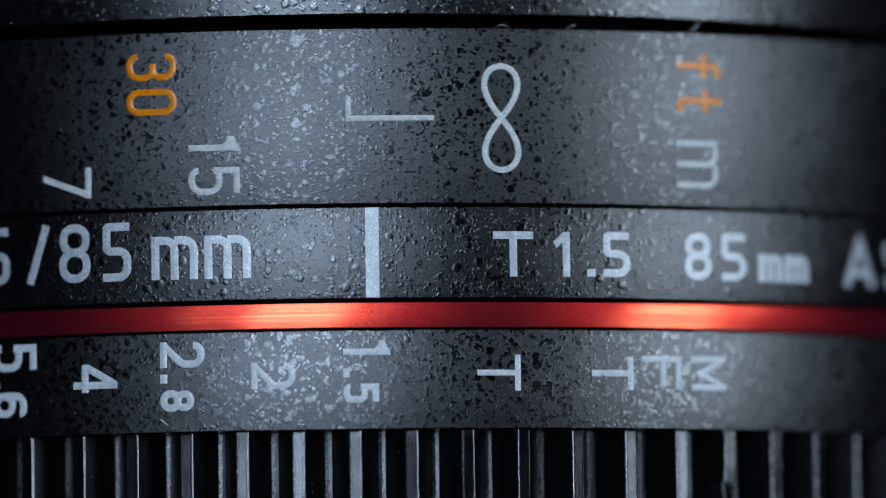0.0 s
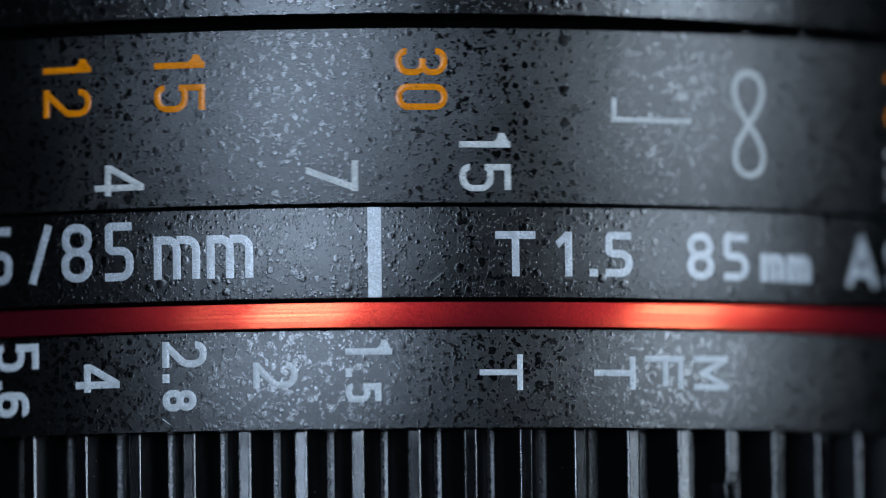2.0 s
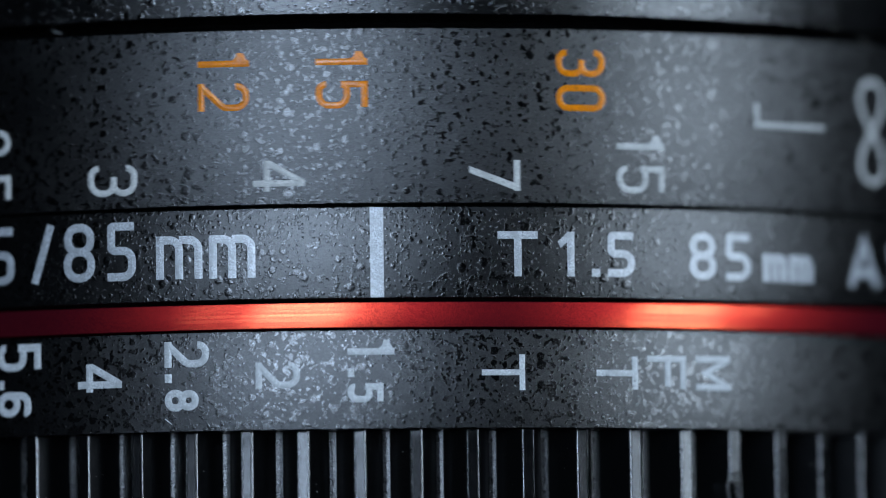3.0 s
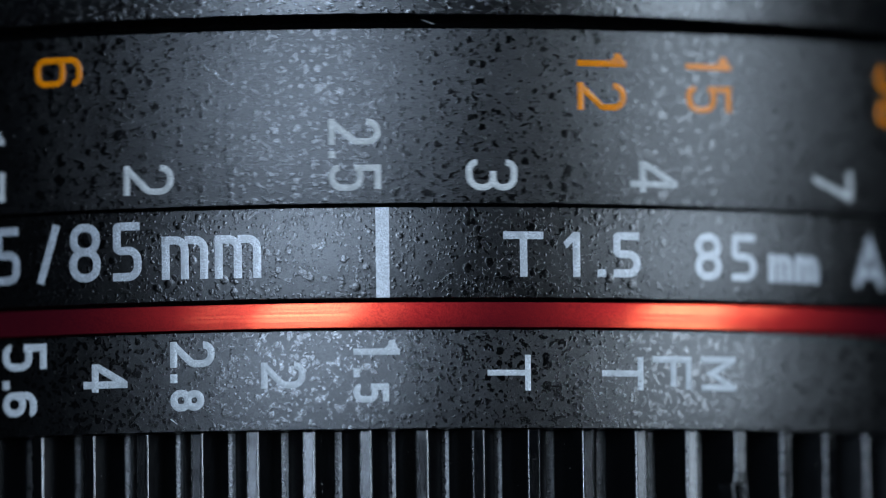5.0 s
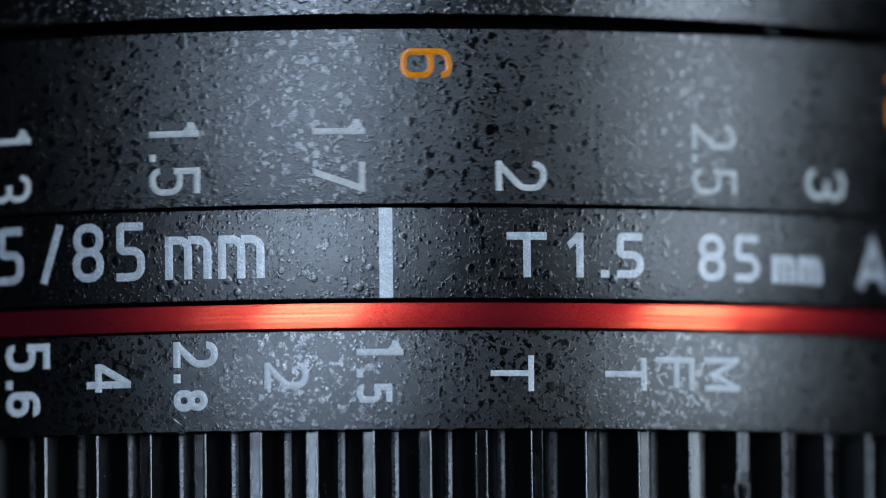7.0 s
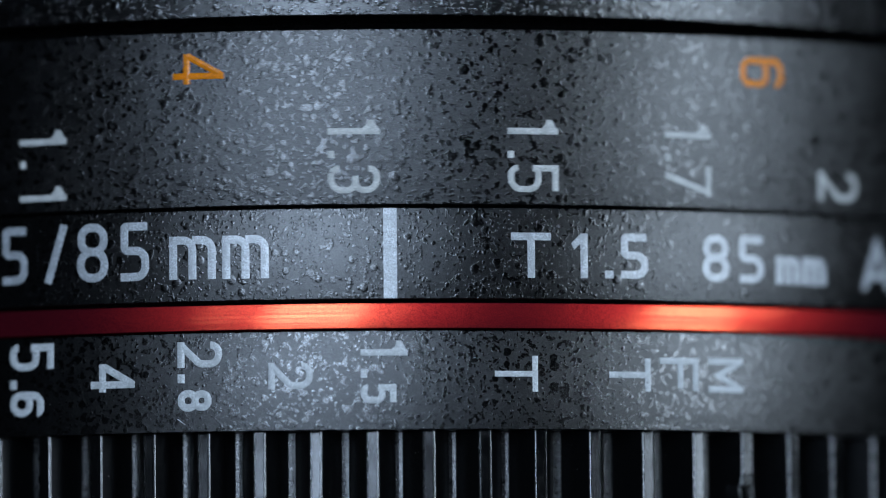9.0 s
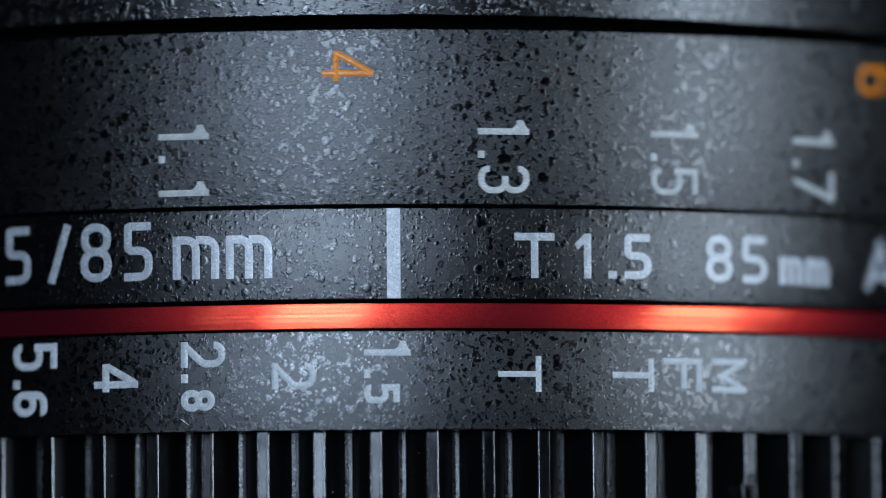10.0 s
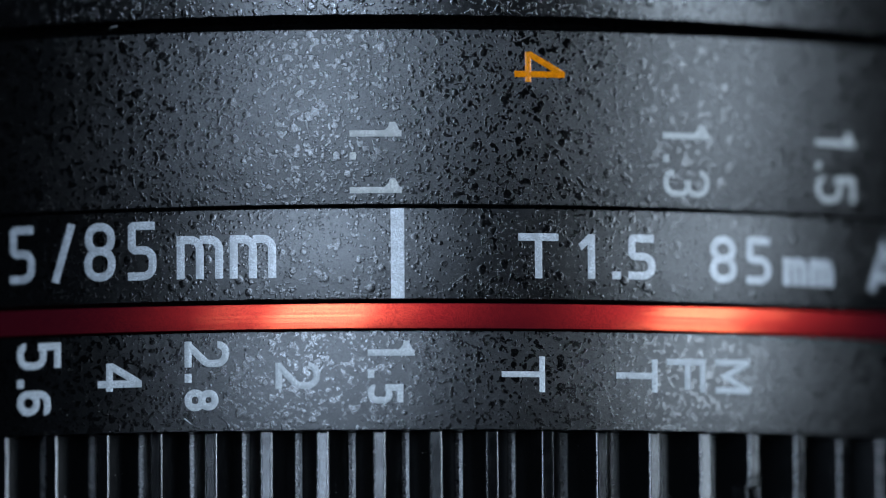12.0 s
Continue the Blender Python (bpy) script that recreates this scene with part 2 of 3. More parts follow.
def band(outer, inner, low, high, edge=0.06):
    """The cross-section of a ring with rounded outer edges."""
    turn = [(outer - edge + edge * math.cos(a), edge * math.sin(a)) for a in (0, 0.4, 0.8, 1.2, math.pi / 2)]
    top = [(r, high - edge + d) for r, d in turn]
    bottom = [(r, low + edge - d) for r, d in reversed(turn)]
    points = [(inner, low)] + bottom + top + [(inner, high)]
    return points + [points[0]]


def part(name, bm, material, parent, label="", smooth=None):
    mesh = bpy.data.meshes.new(name)
    bmesh.ops.recalc_face_normals(bm, faces=bm.faces[:])
    bm.to_mesh(mesh)
    bm.free()
    mesh.materials.append(material)
    for face in mesh.polygons:
        face.use_smooth = smooth is not None
    if smooth is not None:
        mesh.set_sharp_from_angle(angle=radians(smooth))
    ob = new(name, mesh)
    ob.parent = parent
    return tagged(ob, label)


def box(bm, low, high):
    v = [bm.verts.new((x, y, z)) for x in (low[0], high[0]) for y in (low[1], high[1]) for z in (low[2], high[2])]
    for f in ((0, 1, 3, 2), (4, 6, 7, 5), (0, 4, 5, 1), (2, 3, 7, 6), (0, 2, 6, 4), (1, 5, 7, 3)):
        bm.faces.new([v[i] for i in f])


# ---- drawn characters: centre lines in a box w wide and 1 high, s the stroke's width ----
def corner_path(points, radii, closed=False):
    """A path through corners, each rounded by its radius."""
    out, count = [], len(points)
    for k, (p, r) in enumerate(zip(points, radii)):
        p = Vector(p)
        if r <= 0 or (not closed and k in (0, count - 1)):
            out.append(p)
            continue
        a, b = Vector(points[k - 1]) - p, Vector(points[(k + 1) % count]) - p
        la, lb = a.length, b.length
        a.normalize(), b.normalize()
        half = math.acos(max(-1, min(1, a.dot(b)))) / 2
        reach = min(r / math.tan(half), la * 0.499 if closed or k > 1 else la * 0.95, lb * 0.499 if closed or k < count - 2 else lb * 0.95)
        r = reach * math.tan(half)
        middle = p + (a + b).normalized() * (r / math.sin(half))
        start, end = p + a * reach - middle, p + b * reach - middle
        swing = start.angle_signed(end) if start.length > 1e-9 else 0
        for j in range(9):
            t = -swing * j / 8
            out.append(middle + Vector((start.x * math.cos(t) - start.y * math.sin(t), start.x * math.sin(t) + start.y * math.cos(t))))
    return out + [out[0].copy()] if closed else out


def glyph(ch, w, s):
    """The strokes of one character."""
    a, b, lo, hi = s / 2, w - s / 2, s / 2, 1 - s / 2
    m, r = w / 2, (w - s) / 2
    if ch == "0":
        return [corner_path([(a, lo), (b, lo), (b, hi), (a, hi)], [r * 0.95] * 4, True)]
    if ch == "1":
        return [[(b, 0), (b, 1)], ("fill", [(b + a * 0.2, 1), (0, 0.88), (0, 0.77), (w * 0.33, 0.745), (b - a, 0.67)])]
    if ch == "slant_1":
        return [[(b, 0), (b, 1)], ("fill", [(b, 1), (b - a * 0.8, 1), (0, 0.775), (w * 0.17, 0.63), (b - a * 0.8, 0.79)])]
    if ch == "2":
        return [corner_path([(a, 0.74), (a, hi), (b, hi), (b, 0.50), (a * 1.1, lo * 1.1)], [0, r, r, r * 0.9, 0]), [(0, lo), (w, lo)]]
    if ch == "3":
        return [corner_path([(a, 0.78), (a, hi), (b, hi), (b, 0.525), (m * 0.75, 0.525)], [0, r, r, r * 0.8, 0]),
                corner_path([(m * 0.75, 0.525), (b, 0.525), (b, lo), (a, lo), (a, 0.22)], [0, r * 0.8, r, r, 0])]
    if ch == "4":
        x = w * 0.74
        return [[(x, 0), (x, 1)], [(0, 0.27), (w, 0.27)], [(x - a * 0.3, 1 - a * 0.9), (a * 0.75, 0.27 + a * 0.4)]]
    if ch == "5":
        return [corner_path([(w * 0.95, hi), (a, hi), (a, 0.49)], [0, 0, 0]),
                corner_path([(a, 0.49), (a * 1.2, 0.60), (b, 0.60), (b, lo), (a, lo), (a, 0.20)], [0, r * 0.5, r, r, r, 0])]
    if ch == "flat_5":
        return [corner_path([(w * 0.94, hi), (a, hi), (a, 0.515), (b, 0.515), (b, lo), (0, lo)], [0, s * 0.25, s * 0.55, r * 0.9, r * 0.9, 0])]
    if ch == "6":
        return [corner_path([(a, lo), (b, lo), (b, 0.59), (a, 0.59)], [r * 0.72] * 4, True),
                corner_path([(a, 0.30), (a, hi), (b, hi), (b, 0.80)], [0, r * 0.85, r * 0.85, 0])]
    if ch == "round_6":
        return [corner_path([(a, lo), (b, lo), (b, 0.58), (a, 0.58)], [r * 0.97] * 4, True), corner_path([(a, 0.30), (a, hi), (b, hi), (b, 0.80)], [0, r, r, 0])]
    if ch == "7":
        return [[(0, hi), (w, hi)], ("fill", [(w, hi), (w - s * 1.1, hi), (w * 0.20, 0), (w * 0.20 + s * 1.06, 0)])]
    if ch == "8":
        return [corner_path([(a, lo), (b, lo), (b, 0.515), (a, 0.515)], [r * 0.9] * 4, True),
                corner_path([(a * 1.15, 0.515), (b - a * 0.15, 0.515), (b - a * 0.15, hi), (a * 1.15, hi)], [r * 0.85] * 4, True)]
    if ch == ".":
        return [[(0, s / 2), (w, s / 2)]]
    if ch == "/":
        return [[(a, 0), (b, 1)]]
    if ch == "m":
        q = (b - m) / 2
        return [[(a, 0), (a, 1)], corner_path([(a, hi), (m, hi), (m, 0)], [0, q, 0]), corner_path([(m, hi), (b, hi), (b, 0)], [0, q, 0])]
    if ch == "T":
        return [[(0, hi), (w, hi)], [(m, 0), (m, hi)]]
    if ch == "F":
        return [[(a, 0), (a, hi), (w, hi)], [(a, 0.53), (w * 0.92, 0.53)]]
    if ch == "M":
        return [[(a, 0), (a, 1)], [(a, 0.96), (m, 0.30), (b, 0.96)], [(b, 1), (b, 0)]]
    if ch == "A":
        return [[(a, 0), (m, hi * 0.99), (b, 0)], [(w * 0.24, 0.27), (w * 0.76, 0.27)]]
    if ch == "S":
        return [corner_path([(b, 0.78), (b, hi), (a, hi), (a, 0.51), (b, 0.51), (b, lo), (a, lo), (a, 0.22)], [0] + [r * 0.9] * 6 + [0])]
    if ch == "f":
        return [corner_path([(m, 0), (m, hi), (w, hi)], [0, r * 0.8, 0]), [(0, 0.62), (w, 0.62)]]
    if ch == "t":
        return [corner_path([(m, 1), (m, lo), (w, lo)], [0, r * 0.8, 0]), [(0, 0.64), (w, 0.64)]]
    if ch == "infinity":
        return [[(m + (m - a) * math.cos(q) * (1 - 0.22 * math.sin(q) ** 2), 0.5 + (0.5 - lo) * 1.06 * math.sin(2 * q) * (1 - 0.10 * math.sin(q) ** 2)) for q in (k * math.pi / 40 for k in range(81))]]
    if ch == "corner":
        return [[(0, lo), (w - a, lo), (w - a, 1)]]
    return [[(0, 0.5), (w, 0.5)]]


def ribbon(bm, path, half, place, lift, crown):
    """One stroke as a thin raised strip of paint with a rounded back; place(x, y, height) sets a point on the ring."""
    fine = [Vector(path[0])]
    for q in path[1:]:
        q, p = Vector(q), fine[-1]
        n = max(1, int((q - p).length / 0.25))
        fine += [p.lerp(q, k / n) for k in range(1, n + 1)]
    fine = [p for k, p in enumerate(fine) if k == 0 or (p - fine[k - 1]).length > 1e-5]
    loop = (fine[0] - fine[-1]).length < 1e-4
    rows = []
    for k, p in enumerate(fine):
        before = fine[k - 1] if k else (fine[-2] if loop else None)
        after = fine[k + 1] if k < len(fine) - 1 else (fine[1] if loop else None)
        d1 = (p - before).normalized() if before is not None else None
        d2 = (after - p).normalized() if after is not None else None
        d1, d2 = d1 or d2, d2 or d1
        n1, n2 = Vector((-d1.y, d1.x)), Vector((-d2.y, d2.x))
        n = n1 + n2
        n = n1 if n.length < 1e-3 else n.normalized()
        reach = half / max(0.42, n.dot(n1))
        l, r = p + n * reach, p - n * reach
        across = [(0, -0.02)] + [(0.5 + u / 2, lift - crown * u * u) for u in (-1, -0.75, -0.5, -0.25, 0, 0.25, 0.5, 0.75, 1)] + [(1, -0.02)]
        rows.append([bm.verts.new(place(*l.lerp(r, u), h)) for u, h in across])
    for here, after in zip(rows, rows[1:]):
        for j in range(10):
            bm.faces.new((here[j], after[j], after[j + 1], here[j + 1]))
    if not loop:
        bm.faces.new(rows[0]), bm.faces.new(rows[-1])


def slab(bm, corners, place, lift):
    """A filled outline of a few corners."""
    top = [bm.verts.new(place(x, y, lift)) for x, y in corners]
    low = [bm.verts.new(place(x, y, -0.02)) for x, y in corners]
    bm.faces.new(top)
    for k in range(len(top)):
        j = (k + 1) % len(top)
        bm.faces.new((top[k], low[k], low[j], top[j]))


def figure(name, letters, radius, material, parent, label, stroke, sideways, crown=0.024):
    """Characters (ch, angle, z, width, height): angle in degrees and z in mm of the corner where each begins to be read.
    sideways: turned a quarter clockwise, so that its top points round the ring."""
    bm = bmesh.new()
    for ch, angle, z, width, height in letters:
        for k, path in enumerate(glyph(ch, width / height, stroke / height)):
            solid = path[0] == "fill"
            path = [(p[0] * height, p[1] * height) for p in (path[1] if solid else path)]

            def place(x, y, h):
                u, v = (y, z - x) if sideways else (x, z + y)
                a = radians(angle) + u / radius
                rr = radius + h
                return (rr * math.sin(a) * MM, -rr * math.cos(a) * MM, v * MM)

            if solid:
                slab(bm, path, place, 0.006 + crown * 0.8 + 0.003 * k)
            else:
                ribbon(bm, path, stroke / 2, place, 0.006 + crown + 0.003 * k, crown)
    return part(name, bm, material, parent, label, 35)


# ---- the setting ----
def setting():
    bm = bmesh.new()
    box(bm, (-0.9, -0.9, -0.03), (0.9, 0.9, 0.0))
    tagged(part("table_top", bm, table_top, None), "black laminate table top under the lens", "table", kind="structure")
    for name, low, high in (("ceiling", (-0.9, -0.9, 0.9), (0.9, 0.9, 0.92)),
                            ("wall_north", (-0.9, 0.9, -0.03), (0.9, 0.92, 0.92)), ("wall_south", (-0.9, -0.92, -0.03), (0.9, -0.9, 0.92)),
                            ("wall_east", (0.9, -0.92, -0.03), (0.92, 0.92, 0.92)), ("wall_west", (-0.92, -0.92, -0.03), (-0.9, 0.92, 0.92))):
        bm = bmesh.new()
        box(bm, low, high)
        tagged(part(name, bm, wall_dark, None), "plain dark cloth " + name.split("_")[0] + " of the booth", name.split("_")[0], kind="structure")


setting()

# ---- the lens: heights in mm above the lower edge of the aperture scale ----
BASE = 50.0
lens = tagged(new("cinema_lens"), "black textured cinema lens with red ring, white and orange scales", "lens")
R_F, R_B, R_R, R_I = 36.8, 36.76, 36.70, 36.76


def up(points, by=BASE):
    return [(r, z + by) for r, z in points]


def build_focus_ring():
    ring = part("focus_ring", lathe(up(band(R_F, 33.9, 10.17, 18.16, 0.05)), 2880, 0.016), focus_paint, lens, "black textured focus ring with orange and white distances", 30)
    part("upper_band", lathe(up(band(R_F + 0.05, 33.9, 18.76, 30.0, 0.07)), 2880, 0.025), upper_paint, ring, "black textured upper band", 30)
    part("groove", lathe(up([(32.6, 17.0), (33.8, 17.0), (33.8, 20.0), (32.6, 20.0), (32.6, 17.0)]), 360), groove_black, ring, "deep black groove", 30)
    return ring


focus_ring = build_focus_ring()


def distance(text, angle, spots, material, colour, width=2.35):
    """One distance on the focus ring: spots are (character, z where it begins, its width)."""
    letters = [(ch, angle, z + BASE, w, width) for ch, z, w in spots]
    kind = "feet" if colour == "orange" else "metre"
    figure("distance_figure", letters, R_F, material, focus_ring, colour + " painted " + kind + " figure " + text, 0.285, True)


def distances():
    o, w = focus_orange, focus_white
    distance("30", -15.71, [("3", 17.22, 1.24), ("0", 15.60, 1.19)], o, "orange")
    distance("15", -32.86, [("1", 17.10, 0.62), ("5", 15.74, 1.24)], o, "orange")
    distance("12", -41.22, [("1", 17.10, 0.62), ("2", 15.74, 1.26)], o, "orange")
    distance("6", -80.54, [("6", 17.24, 1.36)], o, "orange")
    distance("4", -122.19, [("4", 17.16, 1.38)], o, "orange")
    distance("15", -11.24, [("1", 13.36, 0.66), ("5", 11.95, 1.24)], w, "white")
    distance("7", -22.09, [("7", 12.14, 1.40)], w, "white")
    distance("4", -37.35, [("4", 12.18, 1.40)], w, "white")
    distance("3", -49.39, [("3", 12.18, 1.42)], w, "white")
    distance("2.5", -59.07, [("2", 14.04, 1.18), (".", 12.58, 0.33), ("5", 11.95, 1.18)], w, "white")
    distance("2", -73.81, [("2", 12.14, 1.36)], w, "white")
    distance("1.7", -86.72, [("1", 14.02, 0.66), (".", 12.62, 0.33), ("7", 12.10, 1.36)], w, "white")
    distance("1.5", -98.44, [("1", 14.04, 0.66), (".", 12.62, 0.33), ("5", 11.98, 1.24)], w, "white")
    distance("1.3", -111.18, [("1", 14.02, 0.66), (".", 12.62, 0.33), ("3", 11.95, 1.26)], w, "white")
    distance("1.1", -133.90, [("1", 13.92, 0.66), (".", 12.55, 0.33), ("1", 11.35, 0.66)], w, "white")
    figure("infinity_sign", [("infinity", 9.58, 16.56 + BASE, 5.0, 1.80)], R_F, w, focus_ring, "white painted infinity sign", 0.27, True)
    figure("corner_mark", [("corner", -0.06, 15.06 + BASE, 1.12, 4.0)], R_F, w, focus_ring, "white corner-shaped infinity stop mark", 0.24, True)
    figure("unit_sign", [("f", 24.27, 17.18 + BASE, 1.05, 2.28), ("t", 24.27, 15.55 + BASE, 1.0, 2.28)], R_F, o, focus_ring, "orange painted unit sign ft", 0.285, True)
    figure("unit_sign", [("m", 24.17, 13.22 + BASE, 2.2, 2.15)], R_F, w, focus_ring, "white painted unit sign m", 0.285, True)


distances()


def build_barrel():
    barrel = part("scale_barrel", lathe(up(band(R_B, 33.0, 5.90, 10.03, 0.04)), 2880, 0.018), barrel_paint, lens, "black textured fixed barrel with white lettering", 30)
    inner = part("inner_sleeve", lathe(up([(33.6, -38.0), (35.4, -38.0), (35.4, -11.0), (33.9, -11.0), (33.9, 4.5), (35.6, 4.5), (35.6, 10.3), (33.6, 10.3), (33.6, -38.0)]), 360), groove_black, lens, "matt black sleeve inside the rings", 30)
    text = lambda name, letters, label, stroke: figure(name, [(c, a, z + BASE, w, h) for c, a, z, w, h in letters], R_B, barrel_white, barrel, label, stroke, False, 0.007)
    text("index_line", [("line", 1.22, 5.93, 0.61, 4.08)], "white index line", 4.08)
    text("lens_lettering", [(".", -29.3, 6.95, 0.42, 2.6), ("flat_5", -26.85, 6.94, 1.30, 2.62), ("/", -23.5, 6.92, 1.20, 2.66), ("8", -20.93, 6.92, 1.52, 2.66), ("flat_5", -17.62, 6.91, 1.36, 2.66),
                            ("m", -14.02, 6.91, 2.16, 1.96), ("m", -10.18, 6.90, 2.13, 1.96)], "white lettering .5/85mm", 0.37)
    text("lens_lettering", [("T", 10.27, 6.86, 1.87, 2.05), ("slant_1", 14.66, 6.87, 0.78, 2.03), (".", 17.16, 6.88, 0.41, 2.0), ("flat_5", 18.37, 6.88, 1.33, 2.05)], "white lettering T1.5", 0.345)
    text("lens_lettering", [("8", 24.74, 6.82, 1.39, 2.16), ("flat_5", 27.74, 6.83, 1.35, 2.16)], "white lettering 85", 0.35)
    text("lens_lettering", [("m", 30.85, 6.83, 1.38, 1.27), ("m", 33.18, 6.83, 1.40, 1.27)], "small white lettering mm", 0.395)
    text("lens_lettering", [("A", 38.72, 6.78, 2.1, 2.30), ("S", 43.0, 6.78, 1.6, 2.30)], "white lettering AS", 0.37)


build_barrel()
part("red_ring", lathe(up(band(R_R, 33.0, 4.57, 5.72, 0.03)), 960), red_metal, lens, "red anodised brushed metal ring", 30)


def build_aperture_ring():
    ring = part("aperture_ring", lathe(up(band(R_I, 33.0, 0.0, 4.46, 0.028)), 2880, 0.016), iris_paint, lens, "black textured aperture ring with white T-stops", 30)
    stop = lambda label, letters, stroke=0.33: figure("stop_figure", [(c, a, z + BASE, w, h) for c, a, z, w, h in letters], R_I, iris_white, ring, label, stroke, True, 0.020)
    stop("white painted T-stop 5.6", [("5", -26.27, 4.20, 1.22, 2.25), (".", -26.27, 2.55, 0.40, 2.0), ("round_6", -26.27, 2.03, 1.14, 1.74)], 0.345)
    stop("white painted T-stop 4", [("4", -19.92, 3.17, 1.28, 2.12)])
    stop("white painted T-stop 2.8", [("2", -13.46, 4.08, 1.17, 2.07), (".", -13.46, 2.62, 0.40, 2.0), ("8", -13.46, 1.91, 0.98, 1.57)])
    stop("white painted T-stop 2", [("2", -6.95, 3.06, 1.18, 2.02)], 0.30)
    stop("white painted T-stop 1.5", [("1", -0.44, 4.00, 0.66, 2.11), (".", -0.44, 2.72, 0.38, 2.0), ("5", -0.44, 2.05, 0.86, 1.60)], 0.29)
    stop("white painted letter T", [("T", 9.02, 3.32, 1.62, 2.0)], 0.26)
    stop("white painted letter T", [("T", 17.39, 3.25, 1.5, 2.02)], 0.28)
    stop("white painted letter F", [("F", 21.26, 3.30, 1.5, 1.95)], 0.28)
    stop("white painted letter M", [("M", 25.09, 3.32, 1.56, 1.80)], 0.28)
    return ring


aperture_ring = build_aperture_ring()


TEETH, TIP = 90, 36.65


def tooth_mesh(seed, chip=None):
    """One gear tooth of module 0.8 in the plane of the ring, pointing to -y, with a worn, scored land along each edge
    and a hollow foot that reaches the next tooth. chip: (z, depth) of a nick in its tip."""
    bm = bmesh.new()
    rng = random.Random(seed)
    half = math.pi / TEETH
    root = TIP - 1.9
    right = [(root * math.sin(half), root * math.cos(half)), (1.06, TIP - 1.895), (1.02, TIP - 1.86), (0.98, TIP - 1.78)]
    right += [(0.83, TIP - 1.30), (0.65, TIP - 0.84), (0.455, TIP - 0.40), (0.305, TIP - 0.10)]
    right += [(0.210 + 0.11 * math.sin(t), TIP - 0.125 + 0.11 * math.cos(t)) for t in (1.15, 0.92, 0.70, 0.45, 0.20)]
    right += [(0.228, TIP - 0.015), (0.206, TIP - 0.015), (0.197, TIP - 0.05), (0.184, TIP - 0.05), (0.173, TIP)]
    outline = right + [(-x, r) for x, r in reversed(right)]
    levels = [(-10.4, 0.10, 0), (-10.3, 0.0, 0)] + [(-3.8 + 0.23 * k, 0.0, 0) for k in range(16)]
    levels += [(-0.13, 0.0, 0), (-0.07, 0.012, 0), (-0.045, 0.03, 0), (-0.03, 0.06, 0)]
    if chip:
        z, deep = chip
        levels = [v for v in levels if not z - 1.5 < v[0] < z + 0.3]
        levels += [(z - 1.3, 0, 0), (z - 0.95, deep * 0.55, 0.5), (z - 0.36, deep, 0.9), (z - 0.30, deep * 0.2, 0.1), (z + 0.10, deep * 0.12, 0), (z + 0.14, 0, 0)]
        levels.sort(key=lambda v: v[0])
    crumbled = rng.choice((-1, 0, 1))
    rings = []
    for z, cut, lean in levels:
        row = []
        for x, r in outline:
            side = 1 if x > 0 else -1
            if r > TIP - 0.5:
                deep = cut * (1 + lean * x)
                if abs(x) > 0.165 and r > TIP - 0.11:
                    # the edges waver and are bruised here and there
                    deep += 0.05 * max(0.0, noise.noise((seed * 7.3 + side, z * 1.9, 0.3)) - 0.28)
                    x += 0.008 * noise.noise((seed * 3.1 + side * 5, z * 1.3, 1.7)) + 0.006 * noise.noise((seed + side, z * 6, 4.1))
                if z > -0.2 and side == crumbled and abs(x) > 0.1:
                    deep += 0.06 * (z + 0.2) / 0.2
                row.append(bm.verts.new(((x - lean * 0.22 * max(0, x) / 0.3) * MM, -(r - deep) * MM, (z + BASE) * MM)))
            else:
                row.append(bm.verts.new((x * MM, -r * MM, (z + BASE) * MM)))
        rings.append(row)
    last = len(outline) - 2
    for here, after in zip(rings, rings[1:]):
        for j in range(last + 1):
            face = bm.faces.new((here[j], here[j + 1], after[j + 1], after[j]))
            step = min(j, last - j)
            # flanks and scored grooves take the dimmed finish, standing in for shade
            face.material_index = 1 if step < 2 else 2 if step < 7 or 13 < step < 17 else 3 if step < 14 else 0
    bm.faces.new(rings[0]), bm.faces.new(rings[-1])
    return bm


def build_gear():
    gear = part("aperture_gear", lathe(up(band(TIP - 1.97, 33.0, -10.5, -0.01, 0.03)), 720), root_metal, lens, "black gear ring of the aperture control", 30)
    nicked = part("gear_tooth", tooth_mesh(9, (-2.1, 0.35)), tooth_metal, gear, "black gear tooth with a nicked tip", 14)
    shapes = [part("gear_tooth", tooth_mesh(k), tooth_metal, gear, "", 14) for k in range(5)]
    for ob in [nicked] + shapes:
        for material in (root_metal, shaded_metal, edge_metal):
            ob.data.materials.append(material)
    for k in range(TEETH):
        tooth = nicked if k == 9 else shapes[k] if k < 5 else new("gear_tooth", shapes[(k * 3) % 5].data)
        tooth.parent = gear
        tooth.rotation_euler = (0, 0, radians(-7.65 + k * 360 / TEETH))
    return gear


aperture_gear = build_gear()
part("rear_barrel", lathe(up(band(35.6, 30.0, -46.0, -10.9, 0.3)), 360), barrel_paint, lens, "black textured rear barrel", 30)
part("mount", lathe([(21.0, 0.0), (30.5, 0.0), (30.8, 0.3), (30.8, 3.9), (30.5, 4.2), (21.0, 4.2), (21.0, 0.0)], 240), steel, lens, "steel bayonet mount", 30)
part("front_rim", lathe(up([(33.0, 24.0), (33.0, 33.6), (33.4, 34.0), (36.2, 34.0), (36.5, 33.7), (36.5, 30.3), (34.5, 30.3), (34.5, 24.0), (33.0, 24.0)]), 360), tooth_metal, lens, "black front rim", 30)


part("front_element", lathe(up([(0.001, 26.6), (8.0, 26.4), (16.0, 25.7), (24.0, 24.6), (32.99, 23.0), (32.99, 21.5), (0.001, 21.5)]), 240), coated_glass, lens, "dark coated front glass", 40)


